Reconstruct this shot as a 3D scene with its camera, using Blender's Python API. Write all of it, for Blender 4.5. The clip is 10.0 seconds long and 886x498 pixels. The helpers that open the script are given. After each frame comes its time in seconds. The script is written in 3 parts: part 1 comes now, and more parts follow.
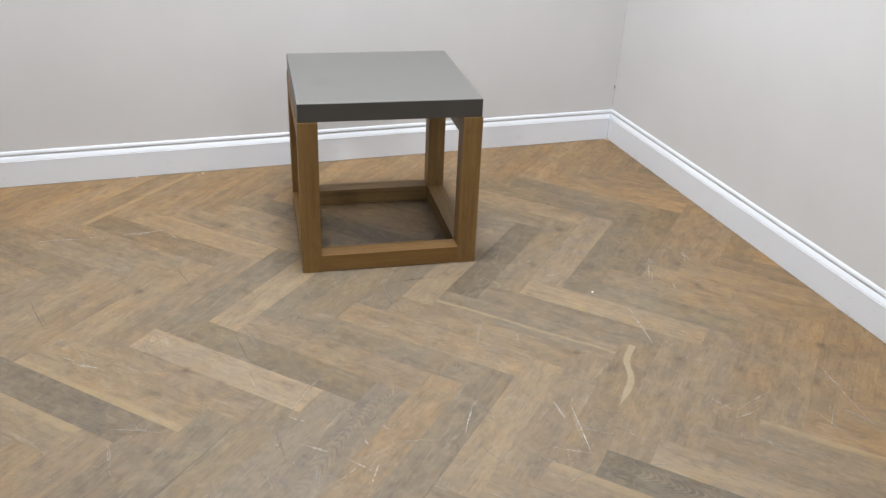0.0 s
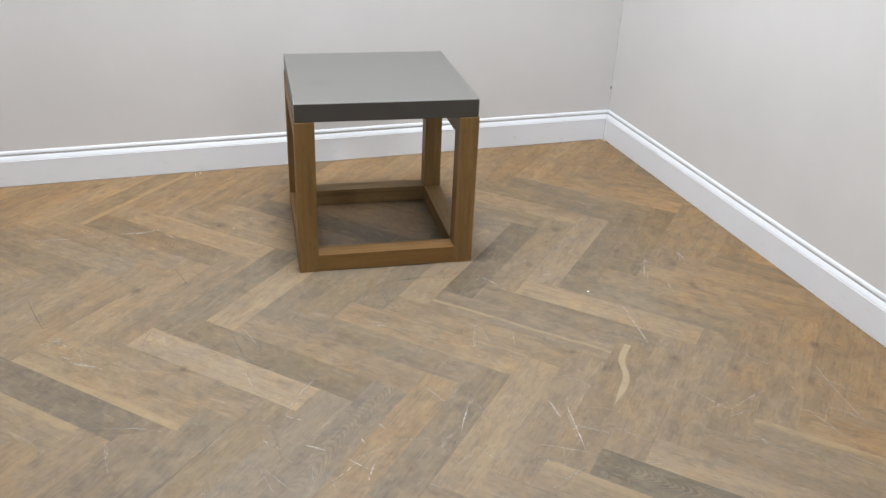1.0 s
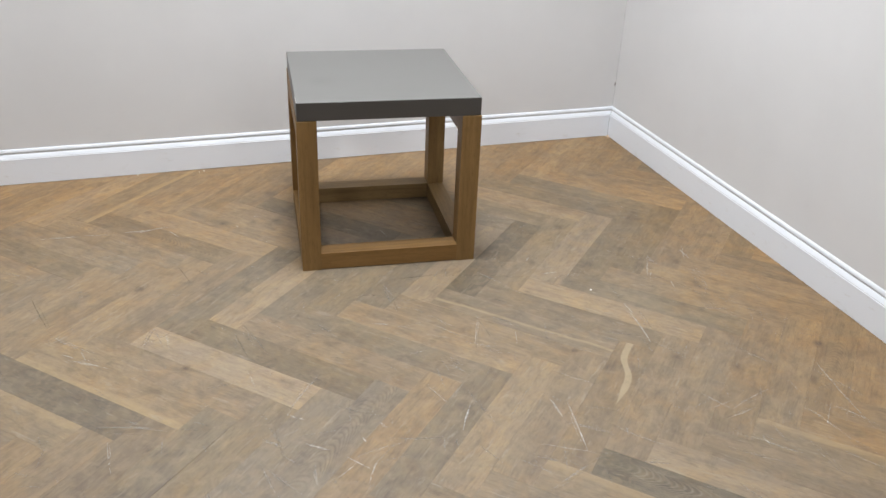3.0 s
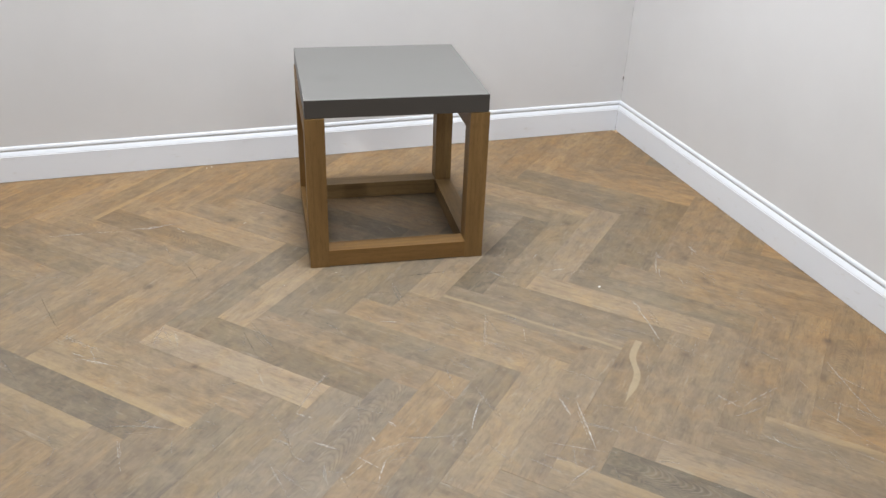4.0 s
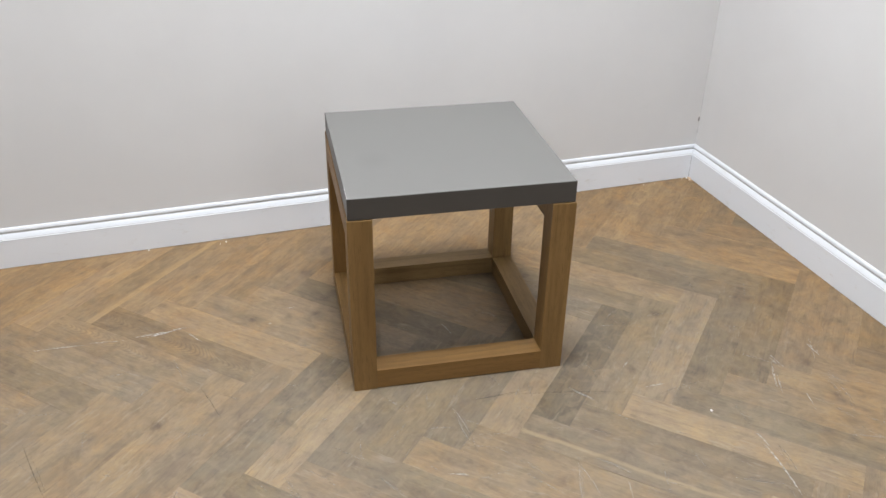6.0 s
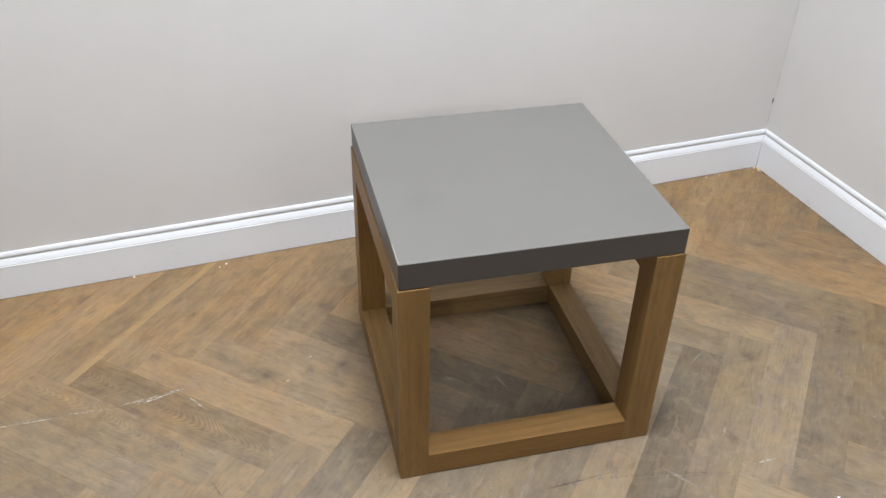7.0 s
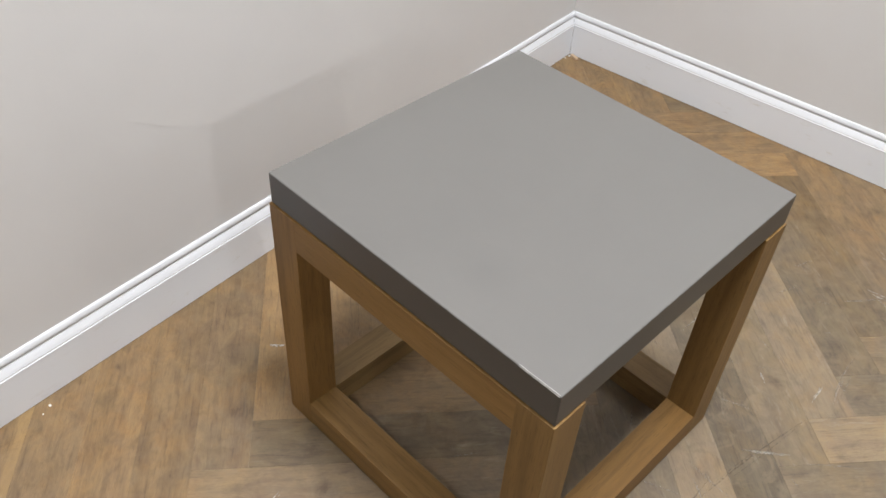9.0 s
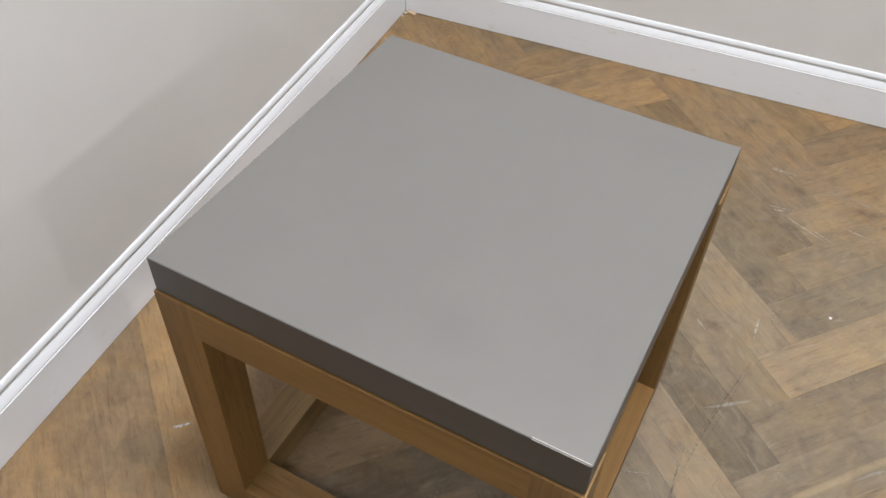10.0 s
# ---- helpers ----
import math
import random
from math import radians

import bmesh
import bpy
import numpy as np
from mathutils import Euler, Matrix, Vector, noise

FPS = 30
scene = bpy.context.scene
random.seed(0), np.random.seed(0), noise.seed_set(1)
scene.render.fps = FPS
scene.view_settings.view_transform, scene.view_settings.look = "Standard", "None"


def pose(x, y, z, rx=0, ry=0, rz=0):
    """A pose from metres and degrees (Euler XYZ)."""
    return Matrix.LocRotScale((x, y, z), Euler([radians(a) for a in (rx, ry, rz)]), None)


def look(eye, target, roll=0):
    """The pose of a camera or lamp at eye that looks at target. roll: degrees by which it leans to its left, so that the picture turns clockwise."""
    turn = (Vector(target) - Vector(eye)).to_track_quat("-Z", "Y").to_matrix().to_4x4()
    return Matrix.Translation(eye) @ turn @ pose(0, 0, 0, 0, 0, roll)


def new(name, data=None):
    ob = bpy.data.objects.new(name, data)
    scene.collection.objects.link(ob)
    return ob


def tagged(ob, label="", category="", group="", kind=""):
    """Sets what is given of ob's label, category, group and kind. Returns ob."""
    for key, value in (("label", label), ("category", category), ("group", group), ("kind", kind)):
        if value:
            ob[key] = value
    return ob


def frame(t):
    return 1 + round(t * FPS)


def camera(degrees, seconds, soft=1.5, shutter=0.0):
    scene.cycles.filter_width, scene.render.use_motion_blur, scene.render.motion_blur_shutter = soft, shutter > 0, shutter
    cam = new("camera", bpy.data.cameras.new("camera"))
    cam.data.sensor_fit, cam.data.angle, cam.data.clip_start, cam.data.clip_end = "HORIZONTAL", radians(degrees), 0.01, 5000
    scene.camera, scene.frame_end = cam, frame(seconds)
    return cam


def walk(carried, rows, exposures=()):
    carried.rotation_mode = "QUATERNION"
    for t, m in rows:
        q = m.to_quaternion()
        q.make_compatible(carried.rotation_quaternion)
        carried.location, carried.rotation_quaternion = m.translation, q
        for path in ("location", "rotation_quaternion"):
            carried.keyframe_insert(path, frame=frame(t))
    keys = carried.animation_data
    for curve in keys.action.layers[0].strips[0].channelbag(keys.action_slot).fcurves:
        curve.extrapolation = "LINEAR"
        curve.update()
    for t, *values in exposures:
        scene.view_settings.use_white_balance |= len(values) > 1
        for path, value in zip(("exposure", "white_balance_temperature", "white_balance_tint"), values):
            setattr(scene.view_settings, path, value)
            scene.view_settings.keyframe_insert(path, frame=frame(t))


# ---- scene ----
cam = camera(55.4, 10.0)
PATH = [
    (0, (-1.701, -2.918, 1.197), (-1.124, -1.245, 0.265), 2.5),
    (0.5, (-1.696, -2.923, 1.2), (-1.119, -1.251, 0.267), 2.4),
    (1, (-1.7, -2.928, 1.201), (-1.118, -1.256, 0.269), 2.6),
    (1.5, (-1.697, -2.925, 1.201), (-1.118, -1.251, 0.271), 2.5),
    (2, (-1.701, -2.927, 1.204), (-1.124, -1.25, 0.278), 2.4),
    (3.5, (-1.685, -2.922, 1.214), (-1.126, -1.257, 0.257), 2.3),
    (4, (-1.691, -2.913, 1.225), (-1.141, -1.249, 0.261), 2.1),
    (4.5, (-1.693, -2.89, 1.254), (-1.157, -1.224, 0.287), 1.7),
    (5, (-1.698, -2.764, 1.247), (-1.162, -1.106, 0.266), 1.3),
    (5.5, (-1.733, -2.572, 1.291), (-1.175, -0.94, 0.279), 1.2),
    (6, (-1.679, -2.34, 1.277), (-1.143, -0.694, 0.275), 0.9),
    (6.2, (-1.635, -2.218, 1.276), (-1.128, -0.565, 0.269), 0.7),
    (7.3, (-1.725, -1.715, 1.272), (-1.154, -0.207, 0.089), 1.1),
    (7.5, (-1.745, -1.626, 1.248), (-1.166, -0.123, 0.061), 0.8),
    (8, (-1.739, -1.327, 1.199), (-1.095, 0.134, -0.005), -0.4),
    (8.2, (-1.753, -1.225, 1.194), (-1.107, 0.236, -0.008), -0.5),
    (8.5, (-1.81, -1.143, 1.188), (-0.989, 0.202, -0.044), -0.5),
    (8.6, (-1.834, -1.111, 1.188), (-0.916, 0.131, -0.083), 0.5),
    (8.7, (-1.852, -1.086, 1.188), (-0.85, 0.059, -0.11), 1.3),
    (8.8, (-1.87, -1.064, 1.188), (-0.796, -0.016, -0.134), 2.2),
    (9, (-1.899, -1.034, 1.186), (-0.722, -0.146, -0.167), 3.9),
    (9.2, (-1.897, -1.007, 1.176), (-0.661, -0.218, -0.185), 4.8),
    (9.5, (-1.846, -0.928, 1.154), (-0.57, -0.236, -0.222), 4.0),
    (9.8, (-1.801, -0.862, 1.14), (-0.511, -0.266, -0.268), 3.2),
    (10, (-1.788, -0.823, 1.145), (-0.491, -0.32, -0.291), 2.2),
]
EXPOSURES = [(0, 0.03, 6400, 10), (5.5, 0.08, 6400, 10), (7.5, 0.05, 6450, 10), (8.4, 0.0, 6560, 10.5), (9, -0.05, 6700, 11), (10, -0.12, 6660, 11)]
walk(cam, [(t, look(eye, target, roll)) for t, eye, target, roll in PATH], EXPOSURES)

# ---- light ----
world = bpy.data.worlds.new("world")
scene.world = world
world.use_nodes = True
world.node_tree.nodes["Background"].inputs[0].default_value = (0.9, 0.95, 1.0, 1)
world.node_tree.nodes["Background"].inputs[1].default_value = 0.005

CEILING = 2.75
ROOM_X, ROOM_Y = -6.2, -8.2
# (x, y, watts, width) of the square ceiling lights; the third is an added fill
PANELS = [(-1.22, -0.98, 78, 0.58), (-3.05, -0.75, 16, 0.58), (-1.25, -3.3, 2, 0.58), (-0.55, -5.6, 38, 0.2), (-3.4, -5.1, 70, 0.18)]
for px, py, watts, wide in PANELS:
    lamp = bpy.data.lights.new("panel_light", "AREA")
    lamp.shape, lamp.size, lamp.energy, lamp.color = "SQUARE", wide - 0.04, watts, (0.955, 0.98, 1.0)
    new("panel_light", lamp).matrix_world = pose(px, py, CEILING - 0.03)


# ---- materials ----
def material(name):
    mat = bpy.data.materials.new(name)
    mat.use_nodes = True
    return mat, mat.node_tree, mat.node_tree.nodes["Principled BSDF"]


def node(tree, kind, inputs=(), **props):
    n = tree.nodes.new(kind)
    for key, value in props.items():
        if key == "operation":
            n.operation = value
        elif key == "blend":
            n.blend_type = value
        elif key == "data":
            n.data_type = value
        elif key == "feature":
            n.feature = value
    for key, value in dict(inputs).items():
        if isinstance(value, bpy.types.NodeSocket):
            tree.links.new(value, n.inputs[key])
        else:
            n.inputs[key].default_value = value
    return n


def math_node(tree, operation, a, b=0.0, c=0.0):
    return node(tree, "ShaderNodeMath", {0: a, 1: b, 2: c}, operation=operation).outputs[0]


def ramp(tree, factor, stops):
    n = node(tree, "ShaderNodeValToRGB", {0: factor})
    while len(n.color_ramp.elements) < len(stops):
        n.color_ramp.elements.new(0.5)
    for element, (at, colour) in zip(n.color_ramp.elements, stops):
        element.position = at
        element.color = (*colour, 1) if len(colour) == 3 else colour
    return n.outputs[0]


def grey(v):
    return (v, v, v)


def mix(tree, factor, a, b, blend="MIX"):
    n = node(tree, "ShaderNodeMix", data="RGBA", blend=blend)
    for key, value in ((0, factor), (6, a), (7, b)):
        if isinstance(value, bpy.types.NodeSocket):
            tree.links.new(value, n.inputs[key])
        else:
            n.inputs[key].default_value = value if key == 0 or len(value) == 4 else (*value, 1)
    return n.outputs[2]


def noise_node(tree, vector, scale, detail=3.0, rough=0.55, distort=0.0):
    n = node(tree, "ShaderNodeTexNoise", {"Vector": vector, "Scale": scale, "Detail": detail, "Roughness": rough, "Distortion": distort})
    return n.outputs["Fac"]


def mapped(tree, vector, scale=(1, 1, 1), turn=(0, 0, 0), place=(0, 0, 0)):
    return node(tree, "ShaderNodeMapping", {"Vector": vector, "Scale": scale, "Rotation": turn, "Location": place}).outputs[0]


def bumped(tree, bsdf, height, strength, distance):
    b = node(tree, "ShaderNodeBump", {"Height": height, "Strength": strength, "Distance": distance})
    tree.links.new(b.outputs[0], bsdf.inputs["Normal"])


def wall_paint(name, colour):
    mat, tree, bsdf = material(name)
    where = node(tree, "ShaderNodeNewGeometry").outputs["Position"]
    blotch = noise_node(tree, where, 2.3, 4, 0.6)
    fine = noise_node(tree, where, 420, 2)
    low = tuple(c * 0.955 for c in colour)
    tone = mix(tree, ramp(tree, blotch, [(0.35, grey(0)), (0.68, grey(1))]), low, colour)
    smudge = noise_node(tree, mapped(tree, where, (1, 1, 2.4), place=(3, 1, 7)), 5.5, 5, 0.65)
    tone = mix(tree, ramp(tree, smudge, [(0.66, grey(0)), (0.8, grey(0.35))]), tone, tuple(c * 0.86 for c in colour))
    tree.links.new(tone, bsdf.inputs["Base Color"])
    bsdf.inputs["Roughness"].default_value = 0.62
    bsdf.inputs["Specular IOR Level"].default_value = 0.3
    bumped(tree, bsdf, fine, 0.12, 0.0006)
    return mat


def gloss_paint(name, colour):
    mat, tree, bsdf = material(name)
    where = node(tree, "ShaderNodeNewGeometry").outputs["Position"]
    dirt = noise_node(tree, mapped(tree, where, (1, 1, 3)), 14, 6, 0.7)
    tone = mix(tree, ramp(tree, dirt, [(0.6, grey(0)), (0.72, grey(0.5))]), colour, (0.55, 0.52, 0.47))
    brush = noise_node(tree, mapped(tree, where, (3, 3, 160)), 8, 2)
    tree.links.new(tone, bsdf.inputs["Base Color"])
    bsdf.inputs["Roughness"].default_value = 0.6
    bumped(tree, bsdf, brush, 0.08, 0.0008)
    return mat


# knots in the boards: place and radius
KNOTS = [(-0.802, -1.376, 0.009), (-0.439, -1.54, 0.009), (-0.566, -1.465, 0.012), (-0.171, -1.508, 0.009), (-0.312, -1.152, 0.010), (-1.736, -1.208, 0.010),
         (-1.422, -0.474, 0.013), (-1.495, -0.472, 0.010), (-2.026, -0.087, 0.007), (-1.42, -0.257, 0.008), (-1.494, -0.031, 0.005), (-0.556, -0.73, 0.011),
         (-1.839, -0.808, 0.012), (-1.589, -0.456, 0.010), (-0.266, -0.739, 0.010), (-0.303, -1.025, 0.013), (-0.734, -0.93, 0.011), (-1.423, -0.259, 0.009), (-0.1, -0.903, 0.009), (-0.314, -1.171, 0.010)]


def oak_floor(name, bright, warm=1.0, sap=0, figure=0.25, wash=0.35, lace=False, joined=False):
    """Brushed, worn oak. bright: how light the board is; warm: how ochre; wash: how much grey film lies on it; sap: pale sapwood along one edge; lace: pale growth rings on a dark board; joined: many boards in one mesh."""
    pale = tuple(bright * c for c in (0.324 * warm, 0.253, 0.158 / warm))
    deep = tuple((1.2 if bright > 1.2 else 1.0) * bright * c for c in (0.188 * warm, 0.138, 0.099 / warm))
    dark = tuple(bright * c for c in (0.112, 0.081, 0.062))
    mat, tree, bsdf = material(name)
    obj = node(tree, "ShaderNodeTexCoord").outputs["Object"]
    chance = node(tree, "ShaderNodeNewGeometry").outputs["Random Per Island"] if joined else node(tree, "ShaderNodeObjectInfo").outputs["Random"]
    if joined:
        tint = ramp(tree, math_node(tree, "FRACT", math_node(tree, "MULTIPLY", chance, 7.9)), [(0.0, grey(0.78)), (0.5, grey(1.0)), (1.0, grey(1.2))])
    shift = node(tree, "ShaderNodeCombineXYZ", {0: math_node(tree, "MULTIPLY", chance, 61.0), 1: math_node(tree, "MULTIPLY", chance, 23.0), 2: math_node(tree, "MULTIPLY", chance, 47.0)})
    board = node(tree, "ShaderNodeVectorMath", {0: obj, 1: shift.outputs[0]}, operation="ADD").outputs[0]
    where = node(tree, "ShaderNodeNewGeometry").outputs["Position"]
    spot = node(tree, "ShaderNodeSeparateXYZ", {0: where}).outputs
    cloud = noise_node(tree, where, 3.4, 5, 0.65, 0.4)
    # people walk in the open floor, not along the walls
    trod = math_node(tree, "MINIMUM", math_node(tree, "MULTIPLY", spot[0], -1.5), math_node(tree, "MULTIPLY", spot[1], -1.0))
    trod = ramp(tree, math_node(tree, "ADD", trod, math_node(tree, "MULTIPLY", cloud, 0.6)), [(0.5, grey(0.1)), (1.35, grey(1))])
    # mottle of a few centimetres, drawn out along the grain
    mottle = noise_node(tree, mapped(tree, board, (13, 30, 1)), 1.0, 8, 0.72, 0.7)
    tone = mix(tree, ramp(tree, mottle, [(0.28, grey(0)), (0.66, grey(1))]), deep, pale)
    # lighter and darker bands that run the length of a board
    band = noise_node(tree, mapped(tree, board, (1.8, 17, 1), place=(6, 2, 0)), 1.0, 3, 0.5, 0.5)
    tone = mix(tree, 1.0, tone, ramp(tree, band, [(0.34, (0.87, 0.875, 0.88)), (0.5, (0.99, 0.99, 0.99)), (0.64, (1.1, 1.1, 1.06))]), "MULTIPLY")
    # the hue wanders between ochre and grey
    hue = noise_node(tree, mapped(tree, where, place=(4, 7, 0)), 11, 6, 0.68, 0.5)
    tone = mix(tree, 1.0, tone, ramp(tree, hue, [(0.36, (0.92, 0.93, 0.97)), (0.5, (1.0, 0.985, 0.965)), (0.62, (1.085, 1.0, 0.87))]), "MULTIPLY")
    # sparse dark smudges
    smudge = noise_node(tree, mapped(tree, board, (9, 26, 1), place=(2, 5, 0)), 1.0, 7, 0.72, 0.7)
    tone = mix(tree, math_node(tree, "MULTIPLY", ramp(tree, smudge, [(0.26, grey(0.6)), (0.34, grey(0.25)), (0.40, grey(0))]), math_node(tree, "MULTIPLY_ADD", trod, 0.6, 0.4)), tone, dark)
    # growth rings: fine lines that wander, in places only
    bend = noise_node(tree, mapped(tree, board, (3.4, 8, 1)), 1.0, 2, 0.45)
    lx, ly, _ = node(tree, "ShaderNodeSeparateXYZ", {0: obj}).outputs
    yy = node(tree, "ShaderNodeSeparateXYZ", {0: board}).outputs[1]
    if figure > 0.5:  # cathedral figure: nested arches
        off = math_node(tree, "ADD", ly, math_node(tree, "MULTIPLY", math_node(tree, "SUBTRACT", bend, 0.5), 0.07))
        arch = math_node(tree, "MULTIPLY", math_node(tree, "MULTIPLY", off, off), 6200.0)
        run = math_node(tree, "ADD", math_node(tree, "MULTIPLY", lx, 62.0), arch)
        rings = math_node(tree, "FRACT", math_node(tree, "ADD", run, math_node(tree, "MULTIPLY", bend, 9.0)))
        shows = ramp(tree, noise_node(tree, mapped(tree, board, (5, 9, 1), place=(9, 1, 0)), 1.0, 2), [(0.36, grey(0.15)), (0.52, grey(1))])
    else:
        rings = math_node(tree, "FRACT", math_node(tree, "ADD", math_node(tree, "MULTIPLY", yy, 62.0), math_node(tree, "MULTIPLY", bend, 40.0)))
        shows = ramp(tree, noise_node(tree, mapped(tree, board, (3, 7, 1), place=(9, 1, 0)), 1.0, 2), [(0.5, grey(0)), (0.62, grey(1))])
    ring = ramp(tree, rings, [(0.0, grey(0.8)), (0.16, grey(0.35)), (0.4, grey(0)), (0.75, grey(0.05)), (1.0, grey(0.8))])
    tone = mix(tree, math_node(tree, "MULTIPLY", math_node(tree, "MULTIPLY", ring, shows), figure), tone, (0.33, 0.29, 0.24) if lace else dark)
    streak = noise_node(tree, mapped(tree, board, (16, 170, 1)), 1.0, 4, 0.62, 0.3)
    tone = mix(tree, ramp(tree, streak, [(0.3, grey(0.5)), (0.45, grey(0))]), tone, dark)
    tone = mix(tree, ramp(tree, streak, [(0.56, grey(0)), (0.7, grey(0.5))]), tone, pale)
    pores = noise_node(tree, mapped(tree, board, (60, 620, 1)), 1.0, 2, 0.5)
    tone = mix(tree, ramp(tree, pores, [(0.3, grey(0.3)), (0.42, grey(0))]), tone, dark)
    # each board a shade of its own
    tone = mix(tree, 1.0, tone, ramp(tree, math_node(tree, "FRACT", math_node(tree, "MULTIPLY", chance, 17.3)), [(0.0, (0.88, 0.885, 0.9)), (0.5, (0.96, 0.95, 0.94)), (1.0, (1.02, 1.0, 0.96))]), "MULTIPLY")
    tone = mix(tree, 1.0, tone, ramp(tree, math_node(tree, "FRACT", math_node(tree, "MULTIPLY", chance, 41.7)), [(0.0, (0.95, 0.965, 1.0)), (0.5, (1.0, 0.99, 0.97)), (1.0, (1.06, 1.0, 0.9))]), "MULTIPLY")
    if sap == 2:  # one board has a curl of sapwood inside it
        curl = math_node(tree, "ADD", math_node(tree, "MULTIPLY", math_node(tree, "TANH", math_node(tree, "MULTIPLY", math_node(tree, "SUBTRACT", lx, 0.145), 28.0)), 0.021), -0.003)
        wide = math_node(tree, "MULTIPLY", math_node(tree, "MINIMUM", math_node(tree, "ADD", lx, 0.02), 0.08), 0.13)
        inside = math_node(tree, "SUBTRACT", wide, math_node(tree, "ABSOLUTE", math_node(tree, "SUBTRACT", ly, curl)))
        tone = mix(tree, ramp(tree, inside, [(0.0, grey(0)), (0.002, grey(0.75))]), tone, (0.5, 0.4, 0.25))
    elif sap == 3:  # a narrow pale line along the middle of the board
        wob = math_node(tree, "MULTIPLY", math_node(tree, "SUBTRACT", noise_node(tree, mapped(tree, board, (5, 0, 0)), 1.0, 2), 0.5), 0.03)
        away = math_node(tree, "ABSOLUTE", math_node(tree, "ADD", math_node(tree, "ADD", ly, 0.011), wob))
        tone = mix(tree, ramp(tree, away, [(0.003, grey(0.6)), (0.0075, grey(0))]), tone, (0.45, 0.35, 0.2))
    elif sap:
        wob = math_node(tree, "MULTIPLY", math_node(tree, "SUBTRACT", noise_node(tree, mapped(tree, board, (6, 0, 0)), 1.0, 2), 0.5), 0.036)
        edge = math_node(tree, "ADD", math_node(tree, "MULTIPLY", ly, float(sap)), wob)
        tone = mix(tree, ramp(tree, edge, [(0.022, grey(0)), (0.029, grey(0.45))]), tone, (0.46, 0.335, 0.18))
    # grey film of wear and dust in the open floor, orange oil left near the walls
    film = noise_node(tree, mapped(tree, where, place=(5, 2, 0)), 28, 7, 0.72, 0.7)
    both = math_node(tree, "ADD", math_node(tree, "MULTIPLY", cloud, 0.45), math_node(tree, "MULTIPLY", film, 0.55))
    amount = math_node(tree, "MULTIPLY", math_node(tree, "MULTIPLY", ramp(tree, both, [(0.36, grey(0.2)), (0.62, grey(1))]), trod), wash)
    tone = mix(tree, amount, tone, FILM)
    tone = mix(tree, 1.0, tone, mix(tree, trod, (1.115, 0.99, 0.835), (1.0, 1.0, 1.0)), "MULTIPLY")
    # knots, dark with a paler eye
    nearest = None
    wobble = math_node(tree, "MULTIPLY", math_node(tree, "SUBTRACT", film, 0.5), 5.0)
    for kx, ky, radius in KNOTS:
        gap = node(tree, "ShaderNodeVectorMath", {0: where, 1: (kx, ky, 0)}, operation="DISTANCE").outputs["Value"]
        gap = math_node(tree, "DIVIDE", gap, radius)
        nearest = gap if nearest is None else math_node(tree, "MINIMUM", nearest, gap)
    eye = math_node(tree, "ADD", nearest, wobble)
    tone = mix(tree, ramp(tree, math_node(tree, "MULTIPLY", eye, 0.25), [(0.0, grey(0.6)), (0.16, grey(0.45)), (0.3, grey(0.2)), (0.7, grey(0))]), tone, (0.085, 0.056, 0.042))
    # ingrained dirt in blotches, and pale rubbed grain
    grime = noise_node(tree, mapped(tree, where, place=(3, 3, 0)), 19, 8, 0.74, 0.5)
    tone = mix(tree, 1.0, tone, ramp(tree, grime, [(0.33, grey(0.8)), (0.47, grey(0.98)), (0.64, grey(1.04))]), "MULTIPLY")
    bare = noise_node(tree, mapped(tree, where, place=(8, 1, 0)), 26, 5, 0.6, 1.1)
    tone = mix(tree, math_node(tree, "MULTIPLY", ramp(tree, bare, [(0.5, grey(0)), (0.66, grey(0.26))]), math_node(tree, "MULTIPLY_ADD", trod, 0.6, 0.4)), tone, (0.36, 0.275, 0.19))
    rub = noise_node(tree, mapped(tree, board, (12, 60, 1), place=(1, 3, 0)), 1.0, 7, 0.7, 0.4)
    tone = mix(tree, math_node(tree, "MULTIPLY", ramp(tree, rub, [(0.58, grey(0)), (0.7, grey(0.45))]), trod), tone, (0.39, 0.345, 0.275))
    tone = mix(tree, 1.0, tone, (0.822, 0.82, 0.799), "MULTIPLY")
    if joined:
        tone = mix(tree, 1.0, tone, tint, "MULTIPLY")
    tree.links.new(tone, bsdf.inputs["Base Color"])
    rough = math_node(tree, "ADD", 0.4, math_node(tree, "MULTIPLY", film, 0.3))
    tree.links.new(rough, bsdf.inputs["Roughness"])
    bsdf.inputs["Specular IOR Level"].default_value = 0.4
    height = math_node(tree, "ADD", math_node(tree, "MULTIPLY", streak, 0.6), math_node(tree, "MULTIPLY", pores, 0.4))
    bumped(tree, bsdf, height, 0.18, 0.001)
    return mat


def worn_mark(name, colour, cover):
    """A rubbed mark through which the wood still shows in places."""
    mat, tree, bsdf = material(name)
    where = node(tree, "ShaderNodeNewGeometry").outputs["Position"]
    patchy = noise_node(tree, where, 160, 4, 0.65, 0.4)
    bsdf.inputs["Base Color"].default_value = (*colour, 1)
    bsdf.inputs["Roughness"].default_value = 0.8
    tree.links.new(ramp(tree, patchy, [(0.32, grey(0.15 * cover)), (0.62, grey(cover))]), bsdf.inputs["Alpha"])
    return mat


